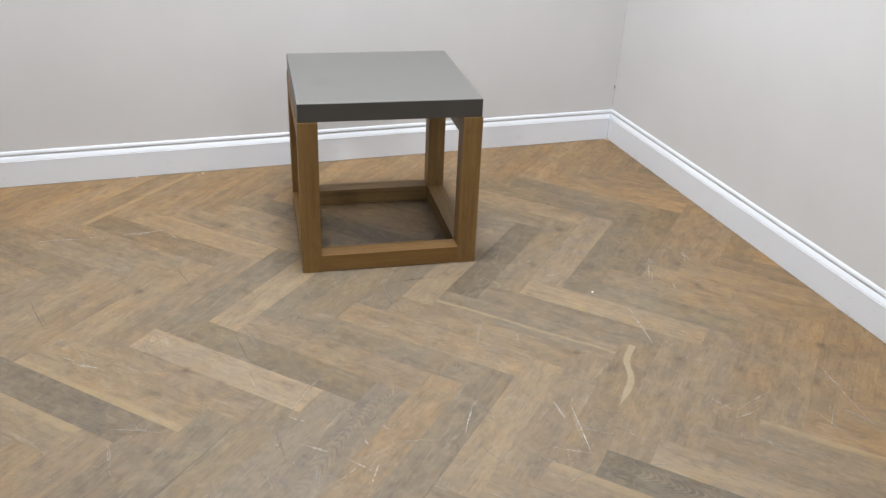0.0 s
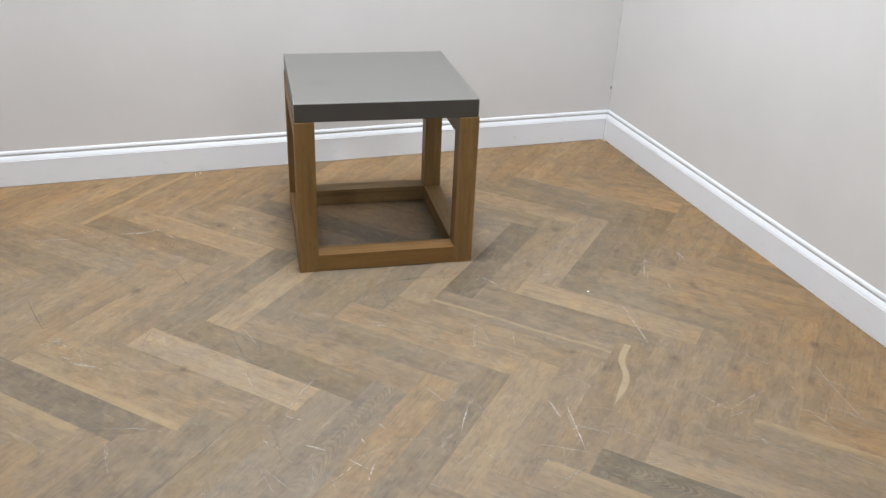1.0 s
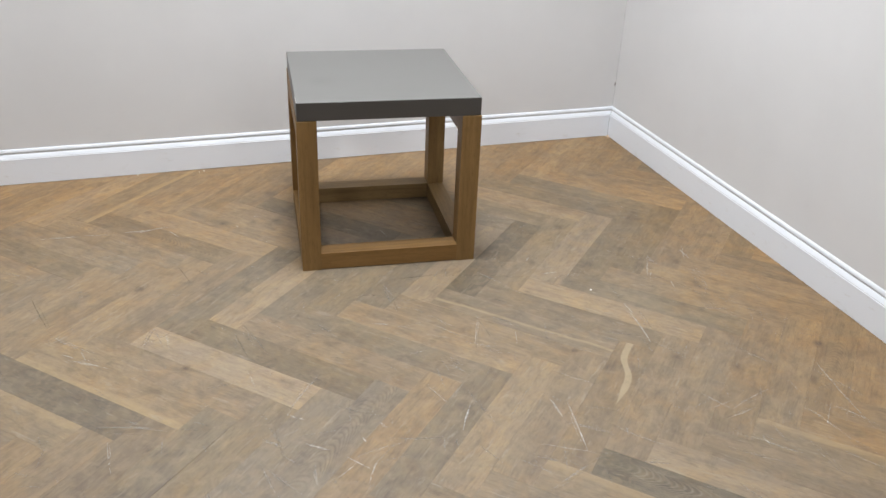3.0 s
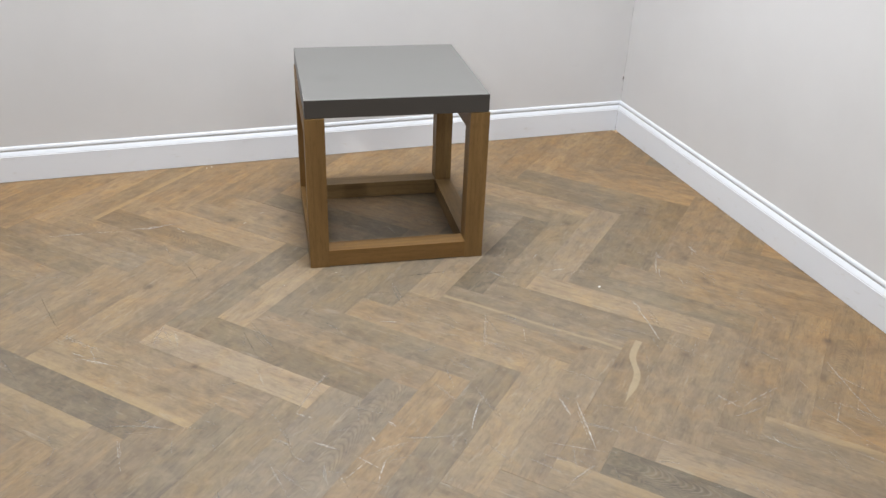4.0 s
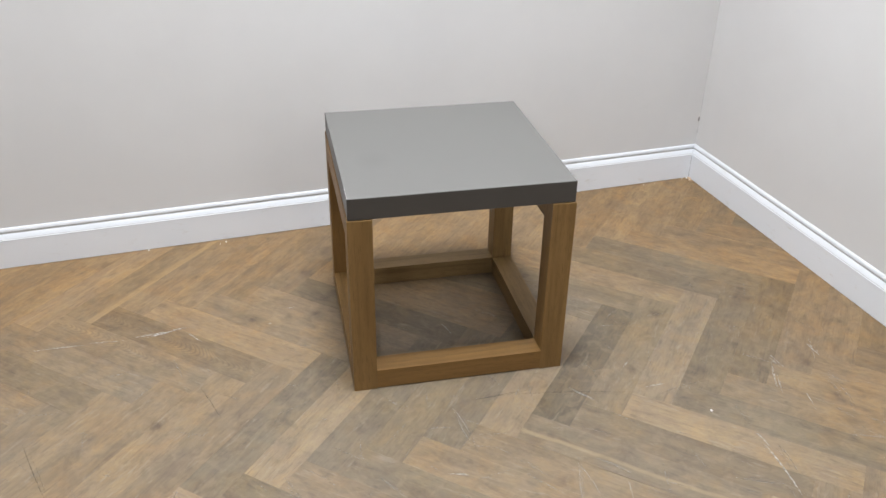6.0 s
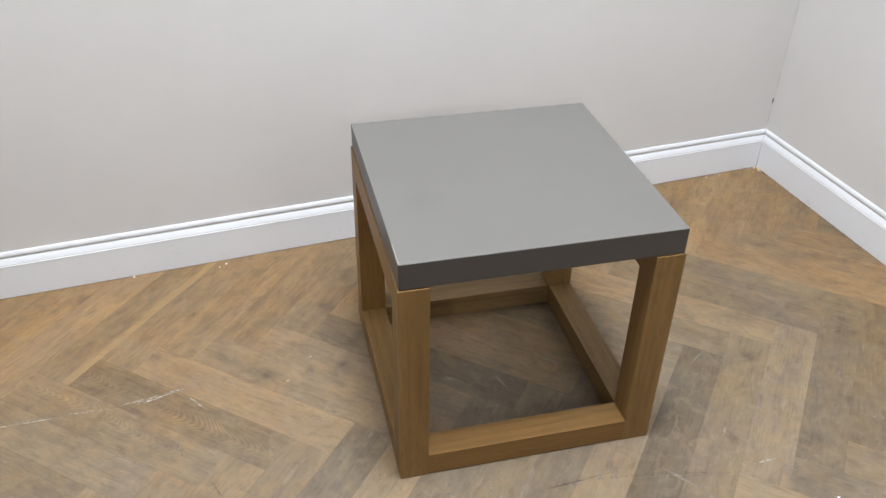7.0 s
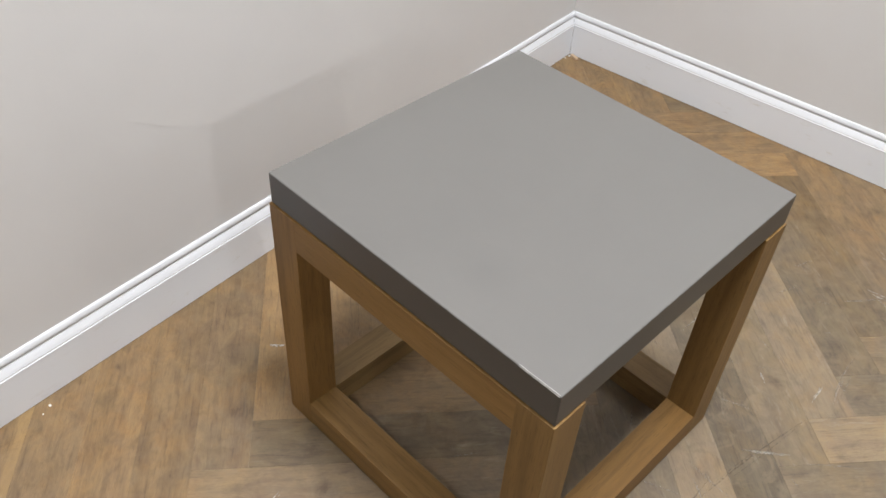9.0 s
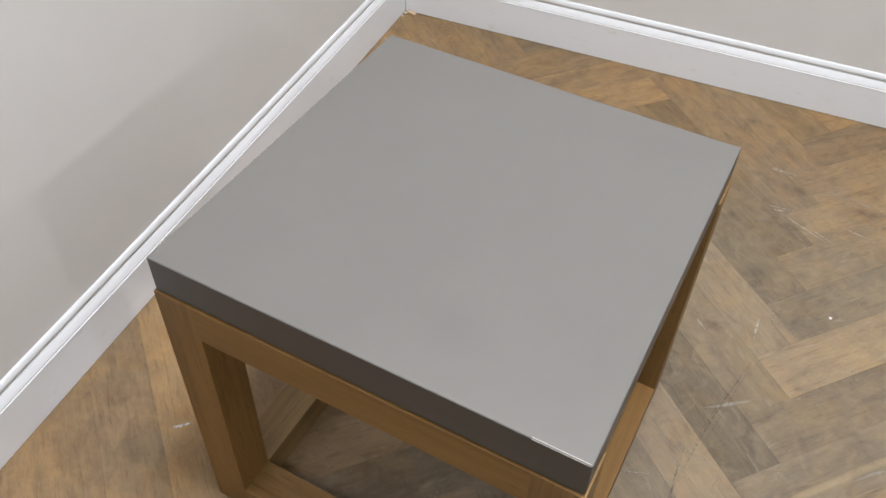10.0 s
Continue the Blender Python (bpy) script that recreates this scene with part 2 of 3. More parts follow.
def oak_frame(name, light, deep):
    """Oiled, fine-grained oak of the table's frame; the grain runs along the part's longest side, its local x."""
    mat, tree, bsdf = material(name)
    obj = node(tree, "ShaderNodeTexCoord").outputs["Object"]
    chance = node(tree, "ShaderNodeObjectInfo").outputs["Random"]
    shift = node(tree, "ShaderNodeCombineXYZ", {0: math_node(tree, "MULTIPLY", chance, 31.0), 1: math_node(tree, "MULTIPLY", chance, 17.0)})
    board = node(tree, "ShaderNodeVectorMath", {0: obj, 1: shift.outputs[0]}, operation="ADD").outputs[0]
    streak = noise_node(tree, mapped(tree, board, (3.5, 90, 90)), 1.0, 4, 0.6, 0.2)
    broad = noise_node(tree, mapped(tree, board, (1.5, 14, 14)), 1.0, 3, 0.55)
    pores = noise_node(tree, mapped(tree, board, (40, 700, 700)), 1.0, 2)
    tone = mix(tree, ramp(tree, broad, [(0.35, grey(0)), (0.65, grey(1))]), deep, light)
    tone = mix(tree, ramp(tree, streak, [(0.3, grey(0.5)), (0.55, grey(0))]), tone, tuple(c * 0.66 for c in deep))
    # each bar leans to olive or to orange
    tone = mix(tree, 1.0, tone, ramp(tree, math_node(tree, "FRACT", math_node(tree, "MULTIPLY", chance, 7.7)), [(0.0, (0.88, 0.95, 1.12)), (0.5, (0.98, 0.99, 1.02)), (1.0, (1.07, 1.0, 0.92))]), "MULTIPLY")
    tone = mix(tree, ramp(tree, pores, [(0.32, grey(0.4)), (0.44, grey(0))]), tone, tuple(c * 0.45 for c in deep))
    tree.links.new(tone, bsdf.inputs["Base Color"])
    bsdf.inputs["Roughness"].default_value = 0.5
    bsdf.inputs["Specular IOR Level"].default_value = 0.3
    bumped(tree, bsdf, streak, 0.15, 0.0006)
    return mat


def lacquer(name, colour):
    mat, tree, bsdf = material(name)
    obj = node(tree, "ShaderNodeTexCoord").outputs["Object"]
    cloud = noise_node(tree, obj, 6, 5, 0.6, 0.4)
    fine = noise_node(tree, obj, 260, 3)
    tone = mix(tree, ramp(tree, cloud, [(0.35, grey(0)), (0.7, grey(1))]), tuple(c * 0.94 for c in colour), colour)
    # a faint greasy stain on the top
    away = node(tree, "ShaderNodeVectorMath", {0: obj, 1: (-0.170, -0.068, 0.499)}, operation="DISTANCE").outputs["Value"]
    away = math_node(tree, "ADD", away, math_node(tree, "MULTIPLY", math_node(tree, "SUBTRACT", cloud, 0.5), 0.06))
    tone = mix(tree, ramp(tree, away, [(0.008, grey(0.75)), (0.055, grey(0))]), tone, tuple(c * 0.87 for c in colour))
    tree.links.new(tone, bsdf.inputs["Base Color"])
    tree.links.new(ramp(tree, cloud, [(0.3, grey(0.39)), (0.7, grey(0.43))]), bsdf.inputs["Roughness"])
    bsdf.inputs["Specular IOR Level"].default_value = 0.5
    bumped(tree, bsdf, fine, 0.05, 0.0004)
    return mat


def plain(name, colour, rough=0.7, emit=0.0):
    mat, tree, bsdf = material(name)
    obj = node(tree, "ShaderNodeTexCoord").outputs["Object"]
    speck = noise_node(tree, obj, 90, 4, 0.6)
    tree.links.new(mix(tree, speck, tuple(c * 0.8 for c in colour), tuple(min(1, c * 1.15) for c in colour)), bsdf.inputs["Base Color"])
    bsdf.inputs["Roughness"].default_value = rough
    if emit:
        bsdf.inputs["Emission Color"].default_value = (1, 0.96, 0.91, 1)
        bsdf.inputs["Emission Strength"].default_value = emit
    return mat


FILM = (0.239, 0.199, 0.167)
WALL = wall_paint("wall_paint", (0.637, 0.63, 0.629))
CEIL = wall_paint("unseen_dark_ceiling", (0.15, 0.148, 0.146))
FAR_WALL = wall_paint("unseen_dark_wall", (0.07, 0.069, 0.067))
TRIM = gloss_paint("trim_paint", (0.735, 0.76, 0.805))
GAP = plain("dark_gap", (0.035, 0.028, 0.022), 0.9)
PLASTER = plain("plaster_crumb", (0.78, 0.76, 0.72), 0.9)
SCUFF = worn_mark("pale_scuff", (0.5, 0.47, 0.42), 1.0)
HAZE = worn_mark("hazy_rub", (0.48, 0.455, 0.41), 0.34)
HAIR = worn_mark("hair_scratch", (0.48, 0.45, 0.4), 0.6)
CHALK = worn_mark("chalk_mark", (0.68, 0.66, 0.62), 0.85)
SMEAR = plain("grey_smear", (0.62, 0.61, 0.6), 0.8)
SPLINTER = plain("raw_wood", (0.6, 0.44, 0.3), 0.8)
CRACK = plain("crack_grey", (0.17, 0.16, 0.15), 0.9)
# painted shade for the baseboard's grooves, also the grey of one paint chip
SHADE_CHIP_GREY = plain("groove_shade_chip_grey", (0.55, 0.55, 0.555), 0.9)
DIRT = plain("dark_grit", (0.12, 0.095, 0.07), 0.8)
GOUGE = worn_mark("dark_scratch", (0.11, 0.09, 0.07), 0.36)
OAK = oak_frame("oiled_oak", (0.268, 0.160, 0.058), (0.193, 0.110, 0.037))
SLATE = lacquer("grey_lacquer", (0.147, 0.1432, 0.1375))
EDGE = lacquer("grey_lacquer_sides", (0.072, 0.066, 0.062))
WORN_GLINT = plain("worn_lacquer_glint", (0.5, 0.49, 0.47), 0.5)
DIFFUSER = plain("panel_diffuser", (0.9, 0.9, 0.9), 0.5, 6.0)
METAL = plain("white_metal", (0.8, 0.8, 0.8), 0.4)
FLOOR_OAK = {
    "p": oak_floor("oak_pale", 1.44, 1.01, 0, 0.05, 0.2),
    "q": oak_floor("oak_light", 1.23, 1.01, 0, 0.1, 0.3),
    "h": oak_floor("oak_honey", 1.1, 1.02, 0, 0.12),
    "b": oak_floor("oak_brown", 1.0, 1.03, 0, 0.15),
    "g": oak_floor("oak_grey", 0.89, 0.97, 0, 0.2),
    "c": oak_floor("oak_cathedral", 0.97, 1.0, 0, 0.55),
    "d": oak_floor("oak_dark", 0.74, 0.97, 0, 0.3, 0.32),
    "x": oak_floor("oak_deep_grey", 0.62, 0.98, 0, 0.25, 0.22),
    "k": oak_floor("oak_black", 0.56, 0.94, 0, 0.75, 0.2, True),
    "w": oak_floor("oak_curl", 0.9, 1.0, 2, 0.15),
    "e": oak_floor("oak_honey_figured", 1.08, 1.02, 0, 0.55, 0.25),
    "v": oak_floor("oak_brown_figured", 0.87, 1.02, 0, 0.75, 0.25),
    "u": oak_floor("oak_pale_grey", 1.16, 0.98, 0, 0.1, 0.45),
    "z": oak_floor("oak_washed", 1.0, 0.95, 0, 0.4, 0.65),
    "y": oak_floor("oak_washed_cathedral", 1.02, 0.95, 0, 0.9, 0.55),
    "l": oak_floor("oak_sap_line", 1.03, 1.0, 3, 0.15),
    "s": oak_floor("oak_sap_low", 1.03, 1.0, -1, 0.15),
    "t": oak_floor("oak_sap_high", 1.03, 1.0, 1, 0.15),
}


# ---- building helpers ----
def mesh_of(bm, name):
    bm.normal_update()
    data = bpy.data.meshes.new(name)
    bm.to_mesh(data)
    bm.free()
    return data


def part(name, bm, mat, parent=None, label=""):
    ob = new(name, mesh_of(bm, name))
    ob.data.materials.append(mat)
    ob.parent = parent
    return tagged(ob, label)


def block(lo, hi, bevel=0.0, segments=2):
    bm = bmesh.new()
    bmesh.ops.create_cube(bm, size=1)
    for v in bm.verts:
        v.co = [l + (c + 0.5) * (h - l) for c, l, h in zip(v.co, lo, hi)]
    if bevel:
        bmesh.ops.bevel(bm, geom=bm.edges[:], offset=bevel, segments=segments, profile=0.6, affect="EDGES")
        for f in bm.faces:
            f.smooth = False
    return bm


def ribbon(x0, y0, x1, y1, width, seed, wander=0.05):
    """An uneven streak: tapered, ragged, broken and a little bent."""
    rng = random.Random(seed)
    a, b = Vector((x0, y0)), Vector((x1, y1))
    run = b - a
    side = Vector((-run.y, run.x)).normalized()
    bm = bmesh.new()
    for strand in range(3):
        off, start, stop = rng.uniform(-0.5, 0.5) * width * strand, rng.uniform(0, 0.25) * (strand > 0), 1 - rng.uniform(0, 0.4) * (strand > 0)
        count = max(6, int(run.length / 0.005))
        rows = []
        bow = rng.uniform(-wander, wander) * run.length * 0.5
        for i in range(count + 1):
            f = start + (stop - start) * i / count
            mid = a + f * run + side * (off + bow * math.sin(math.pi * f) + rng.uniform(-0.0004, 0.0004))
            w = width * (0.6 if strand == 0 else 0.28) * (math.sin(math.pi * min(max(i / count, 0.03), 0.97)) ** 0.7) * rng.uniform(0.3, 1.1) / 2
            lift = 0.0001 * strand
            rows.append([bm.verts.new((*(mid + s * w * side), z + lift)) for s, z in ((-1, 0.00035), (0, 0.00045), (1, 0.00035))])
        for p, q in zip(rows, rows[1:]):
            if rng.random() < 0.14:
                continue
            for i in (0, 1):
                bm.faces.new((p[i], q[i], q[i + 1], p[i + 1]))
    bmesh.ops.recalc_face_normals(bm, faces=bm.faces[:])
    for f in bm.faces:
        if f.normal.z < 0:
            f.normal_flip()
    return bm


# ---- shell ----
FACE = 0.016  # the wall planes lie this far behind the baseboards' faces
T = 0.14
tagged(part("wall_back", block((ROOM_X - T, FACE, 0 - 0.03), (FACE + T, FACE + T, CEILING)), WALL), "plain wall in warm light grey paint", "wall", kind="structure")
tagged(part("wall_right", block((FACE, ROOM_Y - T, -0.03), (FACE + T, FACE, CEILING)), WALL), "plain wall in warm light grey paint", "wall", kind="structure")
# the next two walls are out of sight, dark so they return little light
tagged(part("wall_left", block((ROOM_X - T, ROOM_Y - T, -0.03), (ROOM_X, FACE, CEILING)), FAR_WALL), "unseen plain wall, dark grey to cut bounced light", "wall", kind="structure")
tagged(part("wall_front", block((ROOM_X, ROOM_Y - T, -0.03), (FACE, ROOM_Y, CEILING)), FAR_WALL), "unseen plain wall, dark grey to cut bounced light", "wall", kind="structure")
# unseen ceiling, kept dark to hold down the ambient bounce
tagged(part("ceiling", block((ROOM_X - T, ROOM_Y - T, CEILING), (FACE + T, FACE + T, CEILING + 0.1)), CEIL), "unseen flat ceiling, dark grey to cut bounced light", "ceiling", kind="structure")


def ceiling_panel(x, y, wide):
    base = tagged(new("ceiling_light"), "unseen square white ceiling panel light", "lamp", "ceiling panel lights")
    base.location = (x, y, CEILING)
    h = wide / 2
    part("diffuser", block((-h + 0.02, -h + 0.02, -0.018), (h - 0.02, h - 0.02, -0.010)), DIFFUSER, base)
    bm = bmesh.new()
    for lo, hi in (((-h, -h), (h, -h + 0.02)), ((-h, h - 0.02), (h, h)), ((-h, -h + 0.02), (-h + 0.02, h - 0.02)), ((h - 0.02, -h + 0.02), (h, h - 0.02))):
        bm.from_mesh(mesh_of(block((*lo, -0.022), (*hi, -0.001)), "bar"))
    part("frame", bm, METAL, base)


for px, py, watts, wide in PANELS:
    ceiling_panel(px, py, wide)

# baseboard: (distance out from the wall, height)
PROFILE = [(0.0, 0.0015), (FACE, 0.0015), (FACE, 0.0865), (FACE + 0.0006, 0.0880), (FACE + 0.0003, 0.0896), (FACE - 0.0010, 0.0906), (FACE - 0.0022, 0.0892), (FACE - 0.0030, 0.0915),
           (FACE - 0.0046, 0.0955), (FACE - 0.0072, 0.1003), (FACE - 0.0095, 0.1036), (FACE - 0.0102, 0.1046), (FACE - 0.0118, 0.1040), (FACE - 0.0120, 0.1076),
           (FACE - 0.0106, 0.1090), (FACE - 0.0098, 0.1118), (FACE - 0.0106, 0.1160), (FACE - 0.0122, 0.1192), (FACE - 0.0140, 0.1208), (0.0, 0.1212)]
GROOVES = (5, 6, 11, 12, 13)  # runs of the profile coloured darker, standing in for the shade in them


def baseboard(along_x, length):
    bm = bmesh.new()
    ends = []
    for far in (0, 1):
        ring = []
        for out, z in PROFILE:
            off = FACE - out
            run = -length if far else off - 0.0006  # mitred, with a hair gap
            ring.append(bm.verts.new((run, off, z) if along_x else (off, run, z)))
        ends.append(ring)
    count = len(PROFILE)
    for i in range(count):
        j = (i + 1) % count
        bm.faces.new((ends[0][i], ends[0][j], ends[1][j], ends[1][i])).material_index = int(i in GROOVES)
    bm.faces.new(ends[0])
    bm.faces.new(list(reversed(ends[1])))
    bmesh.ops.recalc_face_normals(bm, faces=bm.faces[:])
    ob = part("baseboard", bm, TRIM)
    ob.data.materials.append(SHADE_CHIP_GREY)
    return tagged(ob, "white glossy moulded baseboard along the wall", "baseboard", kind="structure")


baseboard(True, -ROOM_X)
baseboard(False, -ROOM_Y)

def crack(x, y, low, high, wide, seed, mat=GAP):
    """A ragged dark line down an inner corner at x, y."""
    rng = random.Random(seed)
    bm = bmesh.new()
    rows = []
    count = max(2, int((high - low) / 0.012))
    for i in range(count + 1):
        w = max(0.0003, wide * rng.uniform(0.5, 1.0) * (0.35 + 0.65 * abs(math.sin(i * 0.37 + seed))))
        z = low + (high - low) * i / count
        rows.append((bm.verts.new((x - w, y - 0.0004, z)), bm.verts.new((x - 0.0004, y - w, z))))
    for p, q in zip(rows, rows[1:]):
        bm.faces.new((p[0], p[1], q[1], q[0]))
    bmesh.ops.recalc_face_normals(bm, faces=bm.faces[:])
    tagged(part("corner_crack", bm, mat), "dark hairline crack in the painted corner", "crack", kind="structure")


crack(FACE, FACE, 0.122, 0.75, 0.0010, 3, CRACK)
crack(0.0, 0.0, 0.002, 0.083, 0.0016, 5, CRACK)
crack(0.006, 0.006, 0.0915, 0.103, 0.0014, 8, CRACK)


def chip(z, height, wide, mat, seed):
    rng = random.Random(seed)
    bm = bmesh.new()
    bmesh.ops.create_icosphere(bm, subdivisions=2, radius=1)
    for v in bm.verts:
        v.co = (v.co.x * wide * rng.uniform(0.7, 1.2), v.co.y * 0.001, v.co.z * height * rng.uniform(0.75, 1.2))
    ob = tagged(part("paint_chip", bm, mat), "small chip in the paint of the wall corner", "chip", "paint chips")
    ob.matrix_world = pose(FACE - 0.003, FACE - 0.001, z)


chip(0.215, 0.009, 0.003, CRACK, 1)
chip(0.228, 0.004, 0.0016, PLASTER, 2)
chip(0.171, 0.004, 0.0018, SHADE_CHIP_GREY, 3)


def wall_scratch(x0, z0, x1, z1, seed):
    bm = ribbon(x0, z0, x1, z1, 0.0018, seed)
    ob = tagged(part("wall_scuff", bm, SMEAR), "faint grey scuff on the painted wall", "scuff", "wall scuffs")
    ob.matrix_world = pose(0, FACE, 0, 90, 0, 0)


wall_scratch(-1.348, 0.424, -1.264, 0.371, 11)

# ---- side table ----
TABLE_W, TABLE_H, SLAB, LEG, RAIL = 0.499, 0.499, 0.052, 0.054, 0.050
table = tagged(new("side_table"), "cube side table, oak frame, grey lacquered top", "side table")
table.matrix_world = pose(-1.119, -0.591, 0.0, 0, 0, -5.6)


def beam(name, centre, size, axis):
    """A bar of the frame, built along its own x and turned so that the grain follows it."""
    turn = {"x": (0, 0, 0), "y": (0, 0, 90), "z": (0, -90, 0)}[axis]
    local = {"x": size, "y": (size[1], size[0], size[2]), "z": (size[2], size[1], size[0])}[axis]
    ob = part(name, block([-s / 2 for s in local], [s / 2 for s in local], 0.0005), OAK, table)
    ob.matrix_basis = pose(*centre, *turn)
    return ob


half, top = TABLE_W / 2 + 0.0022, TABLE_H - SLAB
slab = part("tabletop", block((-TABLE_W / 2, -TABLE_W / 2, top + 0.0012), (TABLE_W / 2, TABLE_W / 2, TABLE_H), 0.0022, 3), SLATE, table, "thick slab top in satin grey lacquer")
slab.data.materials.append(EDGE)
# sides and underside get the darker lacquer colour
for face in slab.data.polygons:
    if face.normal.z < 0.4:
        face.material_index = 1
# worn lacquer along one corner of the top, its bright glint painted in
wear = part("worn_edge", block((-0.0012, -0.028, -0.0004), (0.0012, 0.028, 0.0004), 0.0003), WORN_GLINT, table, "pale worn strip with a painted glint on the top's edge")
wear.matrix_basis = pose(-TABLE_W / 2 + 0.0009, -TABLE_W / 2 + 0.03, TABLE_H - 0.0009, 0, -45, 0)
inner = TABLE_W - 2 * LEG + 0.0064
for sx in (-1, 1):
    for sy in (-1, 1):
        beam("leg", (sx * (half - LEG / 2), sy * (half - LEG / 2), top / 2), (LEG, LEG, top), "z")
    beam("side_rail", (sx * (half - LEG / 2), 0, RAIL / 2 + 0.0025), (LEG - 0.0003, inner, RAIL), "y")
    beam("top_rail", (sx * (half - LEG / 2), 0, top - 0.055 / 2 - 0.0005), (LEG - 0.0003, inner, 0.055), "y")
for sy in (-1, 1):
    beam("cross_rail", (0, sy * (half - LEG / 2), RAIL / 2 + 0.0025), (inner, LEG - 0.0003, RAIL), "x")

# ---- small things ----
def crumb(x, y, z, size, seed, mat=PLASTER):
    rng = random.Random(seed)
    bm = bmesh.new()
    bmesh.ops.create_icosphere(bm, subdivisions=1, radius=size)
    for v in bm.verts:
        v.co = [c * rng.uniform(0.6, 1.2) for c in v.co]
        v.co.z *= 0.6
    low = min(v.co.z for v in bm.verts)
    if mat is PLASTER:
        ob = tagged(part("plaster_crumb", bm, mat), "tiny white plaster crumb lying on the floor", "crumb", "plaster crumbs")
    else:
        ob = tagged(part("grit", bm, mat), "dark crumb of grit against the baseboard", "grit", "grit in the corner")
    ob.location = (x, y, z - low)


for n, (x, y, size) in enumerate([(-1.841, -0.006, 0.004), (-1.617, -0.019, 0.0035), (-0.63, -1.117, 0.004), (-0.012, -0.006, 0.0045), (-1.634, -0.026, 0.002), (-0.187, -0.012, 0.0022), (-0.142, -0.010, 0.0018), (-0.029, -0.004, 0.003)]):
    crumb(x, y, 0.0, size, n)

# a splinter of wood and dark grit where the baseboards meet
bm = block((-0.005, -0.013, 0.0), (0.004, 0.013, 0.006), 0.0018)
for v in bm.verts:
    v.co.x += 0.003 * math.sin(v.co.y * 190)
    v.co.z *= 0.75 + 18 * abs(v.co.y)
chip_ob = tagged(part("wood_splinter", bm, SPLINTER), "pale tan splinter of wood lying in the corner", "splinter")
chip_ob.matrix_world = pose(-0.0075, -0.021, 0.0003, 0, 0, -6)
for n, (x, y, size) in enumerate([(-0.004, -0.043, 0.0026), (-0.005, -0.049, 0.002), (-0.004, -0.058, 0.0024), (-0.003, -0.081, 0.0015), (-0.09, -0.004, 0.0016), (-0.062, -0.004, 0.0012)]):
    crumb(x, y, 0.0, size, 40 + n, DIRT)


# scuffs and scratches: start, end, width in millimetres
BRIGHT = [(-1.854, -0.460, -1.782, -0.447, 9), (-1.284, -0.184, -1.262, -0.212, 9), (-1.129, -1.512, -1.172, -1.589, 5), (-0.909, -1.556, -0.938, -1.722, 5),
          (-1.341, -1.518, -1.329, -1.536, 4), (-1.492, -0.428, -1.474, -0.426, 3.5), (-0.25, -0.958, -0.25, -1.016, 4), (-0.401, -1.049, -0.433, -1.111, 2.4), (-0.377, -0.985, -0.376, -1.022, 4), (-2.014, -1.079, -1.982, -1.105, 2.6)]
OPEN_FLOOR = [(-0.59, -1.61, -0.552, -1.682, 2), (-0.552, -1.682, -0.405, -1.635, 1.6), (-0.943, -1.538, -0.943, -1.605, 3), (-0.353, -1.619, -0.354, -1.671, 1.2), (-0.235, -1.575, -0.276, -1.827, 2.4), (-0.542, -1.778, -0.545, -1.815, 1.6),
              (-0.538, -1.655, -0.606, -1.665, 1.2), (-0.928, -1.727, -1.025, -1.673, 1.4), (-0.312, -1.724, -0.379, -1.79, 1.2), (-1.511, -1.54, -1.462, -1.577, 2), (-1.434, -1.602, -1.391, -1.655, 2),
              (-1.532, -1.437, -1.497, -1.465, 3), (-1.776, -1.047, -1.77, -1.122, 1.5), (-1.387, -1.555, -1.382, -1.572, 2), (-1.37, -1.626, -1.405, -1.691, 2), (-1.903, -1.425, -1.894, -1.528, 1.5),
              (-1.464, -1.662, -1.403, -1.617, 1.5), (-1.226, -1.147, -1.266, -1.131, 2.4)]
BY_TABLE = [(-0.37, -0.972, -0.366, -1.025, 2), (-0.378, -0.99, -0.432, -1.09, 2), (-0.23, -0.946, -0.271, -1.022, 1.6), (-0.375, -1.113, -0.397, -1.184, 1.6), (-0.58, -1.245, -0.598, -1.392, 4),
            (-0.358, -1.351, -0.36, -1.39, 1.6), (-0.576, -1.203, -0.574, -1.259, 3), (-0.917, -1.257, -0.933, -1.312, 1.5), (-2.131, -0.44, -1.994, -0.45, 3), (-1.994, -0.443, -1.907, -0.457, 2.4),
            (-1.885, -0.451, -1.813, -0.45, 3), (-1.805, -0.445, -1.746, -0.443, 3), (-1.553, -0.486, -1.541, -0.485, 3), (-1.757, -0.464, -1.72, -0.521, 2), (-2.0, -1.105, -1.909, -1.163, 3.5),
            (-1.973, -1.077, -1.959, -1.124, 2), (-1.118, -0.614, -1.108, -0.664, 3), (-0.682, -1.0, -0.732, -0.998, 3), (-0.725, -0.895, -0.748, -0.916, 2.5), (-1.597, -1.255, -1.587, -1.323, 1.3)]
DARK = [(-2.113, -0.778, -2.041, -0.996), (-1.06, -0.93, -0.77, -1.006), (-1.563, -1.475, -1.558, -1.585), (-1.736, -0.702, -1.7, -0.823), (-1.611, -1.086, -1.587, -1.216), (-1.164, -0.926, -0.99, -0.93)]


# ---- floor ----
base = tagged(part("floor", block((ROOM_X, ROOM_Y, -0.03), (FACE, FACE, -0.0085)), GAP), "worn grey-brown oak parquet laid in herringbone", "floor", kind="structure")
W, L = 0.0908, 0.505
ORIGIN = Vector((-1.862, -1.071))
U, V = Vector((math.sqrt(0.5), -math.sqrt(0.5))), Vector((math.sqrt(0.5), math.sqrt(0.5)))
GAPW, BEV, DEEP = 0.00007, 0.0002, 0.008


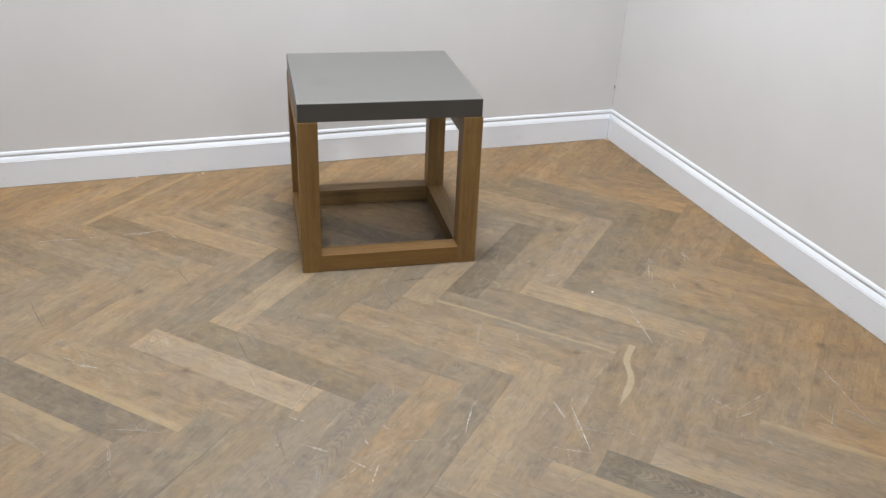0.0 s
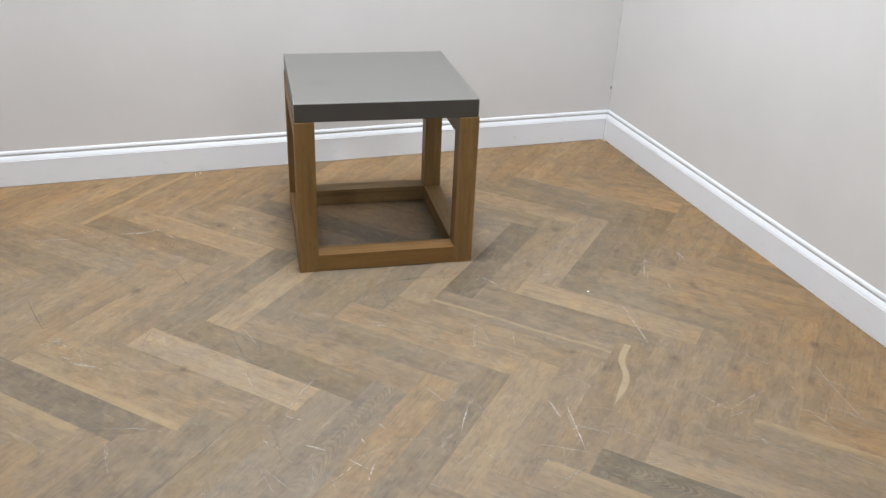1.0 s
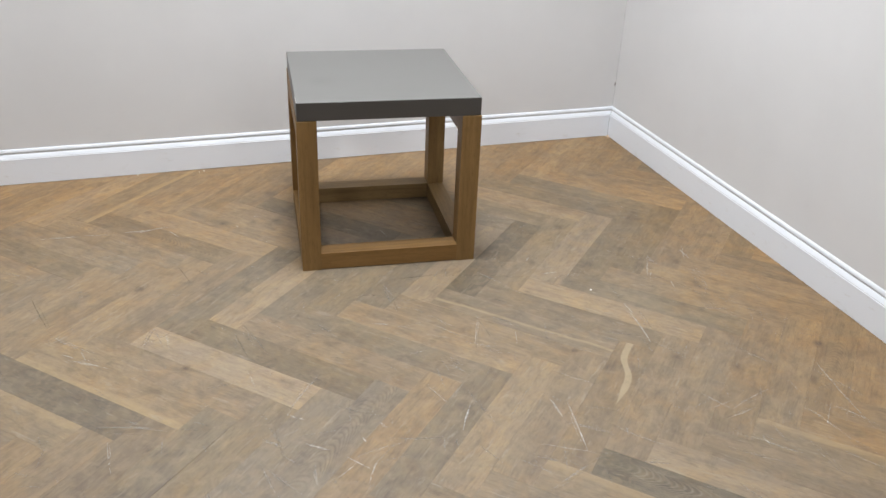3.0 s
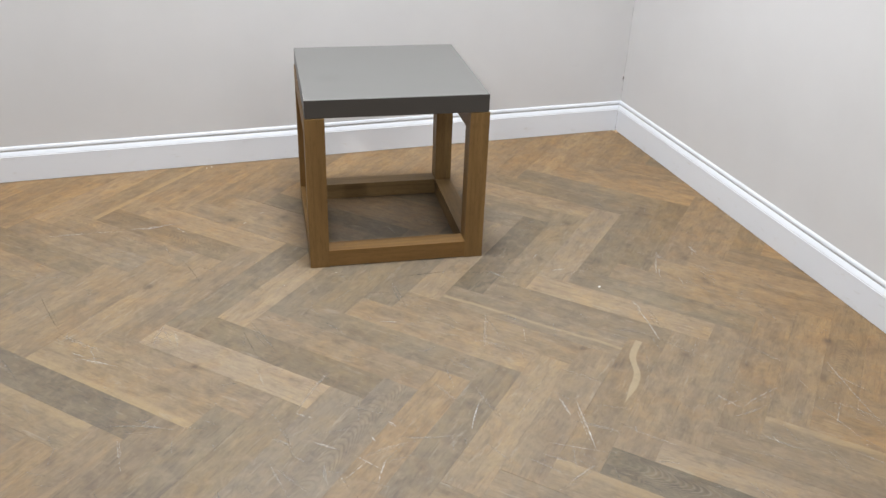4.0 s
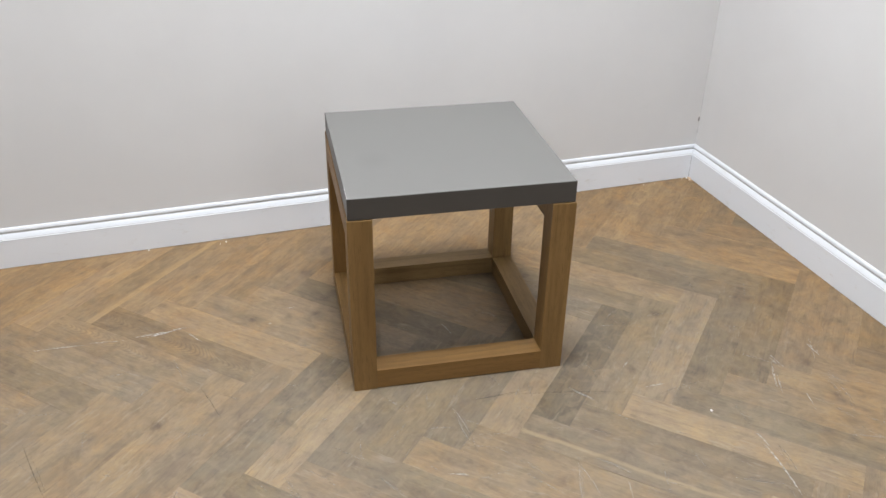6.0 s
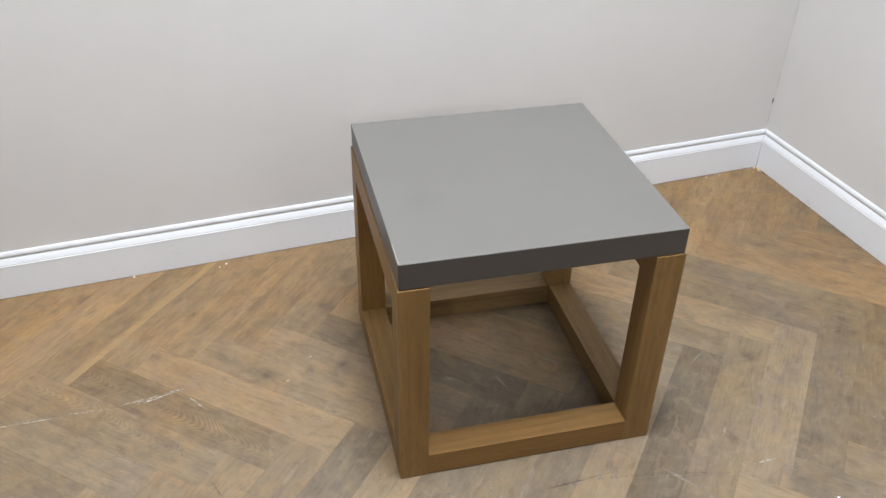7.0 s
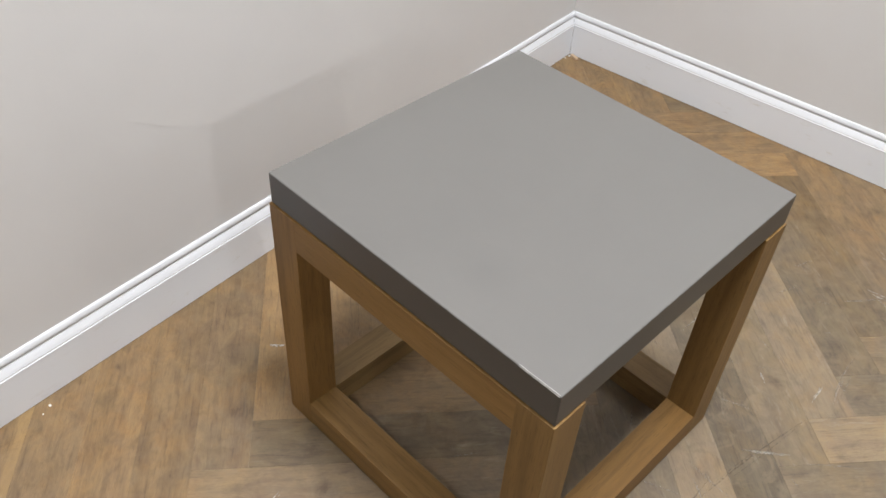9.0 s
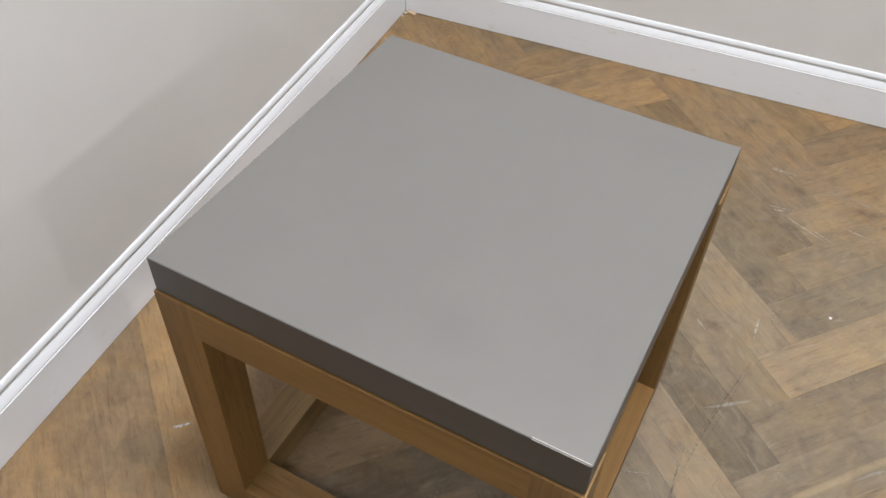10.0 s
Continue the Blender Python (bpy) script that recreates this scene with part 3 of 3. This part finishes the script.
def plank_mesh(polygon):
    """A board from the outline of its top, in its own axes; the edges are eased."""
    bm = bmesh.new()
    cx, cy = sum(p[0] for p in polygon) / len(polygon), sum(p[1] for p in polygon) / len(polygon)
    rings = []
    for z, inset in ((-DEEP, GAPW), (-BEV, GAPW), (0.0, GAPW + BEV)):
        rings.append([bm.verts.new((x - math.copysign(min(inset, abs(x - cx)), x - cx), y - math.copysign(min(inset, abs(y - cy)), y - cy), z)) for x, y in polygon])
    count = len(polygon)
    for low, high in zip(rings, rings[1:]):
        for i in range(count):
            bm.faces.new((low[i], low[(i + 1) % count], high[(i + 1) % count], high[i]))
    bm.faces.new(rings[-1])
    return mesh_of(bm, "plank")


def clipped(polygon, axis, limit):
    """The part of a convex outline below the limit on that axis."""
    out = []
    for a, b in zip(polygon, polygon[1:] + polygon[:1]):
        if a[axis] <= limit:
            out.append(a)
        if (a[axis] <= limit) != (b[axis] <= limit):
            f = (limit - a[axis]) / (b[axis] - a[axis])
            out.append(a + f * (b - a))
    return out


WHOLE = plank_mesh([(-L / 2, -W / 2), (L / 2, -W / 2), (L / 2, W / 2), (-L / 2, W / 2)])
rng = random.Random(7)
far = {"H": bmesh.new(), "V": bmesh.new()}
# the boards' tones, from the first index of a row on
TONES = {}
for kind, row, first, letters in (
    ("V", -2, -7, "hhbhqshhbbhbhbhbbhbcbb"), ("H", -1, -6, "bhghevqhhdbbgghgghbb"), ("V", -1, -6, "gbhbhbgqgggqxgqddbhg"),
    ("H", 0, -5, "btdshpdbghhlgqgbbhb"), ("V", 0, -5, "bhbggzybgubwbbbbcb"), ("H", 1, 2, "gbghtkqbtb")):
    for n, letter in enumerate(letters):
        TONES[kind, row, first + n] = letter
for row in range(-4, 12):
    for k in range(-42, 22):
        for kind in "HV":
            corner = ORIGIN + row * L * (U - V) + k * W * (U + V)
            lo = corner if kind == "H" else corner + L * U + (W - L) * V
            centre = lo + (L / 2 * U + W / 2 * V if kind == "H" else W / 2 * U + L / 2 * V)
            if not (ROOM_X - 0.3 < centre.x < 0.3 and ROOM_Y - 0.3 < centre.y < 0.3):
                continue
            angle = -45 if kind == "H" else 45
            along, across = Vector((math.cos(radians(angle)), math.sin(radians(angle)))), Vector((-math.sin(radians(angle)), math.cos(radians(angle))))
            tone = TONES.get((kind, row, k)) or rng.choice("hhbbbgg")
            lift, lean = rng.uniform(-0.0002, 0.0002), rng.uniform(-0.04, 0.04) * rng.choice((-1, 1))
            outline = [centre + a * L / 2 * along + b * W / 2 * across for a, b in ((-1, -1), (1, -1), (1, 1), (-1, 1))]
            cut = outline
            for axis in (0, 1):
                cut = clipped(cut, axis, 0.004)
                cut = [-p for p in clipped([-p for p in cut], axis, -(ROOM_X, ROOM_Y)[axis])]
            if len(cut) < 3:
                continue
            m = pose(centre.x, centre.y, lift, lean, 0, angle)
            if all((p - q).length < 1e-6 for p, q in zip(cut, outline)) and len(cut) == 4:
                data = WHOLE
            else:
                flat = [((p - centre).dot(along), (p - centre).dot(across)) for p in cut]
                if max(f[0] for f in flat) - min(f[0] for f in flat) < 0.006:
                    continue
                data = plank_mesh(flat)
            if centre.x > -3.0 and centre.y > -2.5:
                ob = new("plank", data)
                if not data.materials:
                    data.materials.append(FLOOR_OAK["h"])
                ob.material_slots[0].link = "OBJECT"
                ob.material_slots[0].material = FLOOR_OAK[tone]
                ob.matrix_basis = m
                ob.parent = base
            else:
                copy = data.copy()
                copy.transform(pose(0, 0, 0, 0, 0, -angle) @ m)
                far[kind].from_mesh(copy)
                bpy.data.meshes.remove(copy)
FAR_OAK = oak_floor("oak_joined_boards", 1.02, 1.02, 0, 0.15, joined=True)
for kind, angle in (("H", -45), ("V", 45)):
    rest = tagged(part("far_planks", far[kind], FAR_OAK, base), "more oak herringbone boards", kind="stuff")
    rest.matrix_basis = pose(0, 0, 0, 0, 0, angle)

for n, (x0, y0, x1, y1, wide) in enumerate(BRIGHT):
    part("chalk_mark", ribbon(x0, y0, x1, y1, wide / 1000, n), CHALK, base, "white scuff on the boards")
for n, (x0, y0, x1, y1, wide) in enumerate(OPEN_FLOOR + BY_TABLE):
    part("scuff", ribbon(x0, y0, x1, y1, wide / 1000 * 1.7, 100 + n), SCUFF, base, "pale scuff in the boards")
for n, line in enumerate(DARK):
    part("scratch", ribbon(*line, 0.006, 50 + n), GOUGE, base, "dark scratch in the boards")

# broad hazy rubs
rng = random.Random(33)
rubs = bmesh.new()
for n in range(70):
    x, y = rng.uniform(-2.2, -0.2), rng.uniform(-1.9, -0.9)
    angle, run = rng.gauss(-0.9, 0.6), rng.uniform(0.05, 0.17)
    rubs.from_mesh(mesh_of(ribbon(x, y, x + run * math.cos(angle), y + run * math.sin(angle), rng.uniform(0.005, 0.011), 700 + n, 0.12), "rub"))
tagged(part("hazy_rubs", rubs, HAZE, base), "hazy pale rubs on the boards", kind="stuff")

# hair scratches, too many to count
rng = random.Random(21)
hairs = bmesh.new()
for n in range(250):
    x, y = rng.uniform(-2.4, -0.15), rng.uniform(-1.95, -0.55)
    angle, run = rng.gauss(-1.1, 0.7), rng.uniform(0.015, 0.11)
    hairs.from_mesh(mesh_of(ribbon(x, y, x + run * math.cos(angle), y + run * math.sin(angle), rng.uniform(0.0012, 0.003), 300 + n), "hair"))
tagged(part("fine_scratches", hairs, HAIR, base), "fine pale scratches in the boards", kind="stuff")
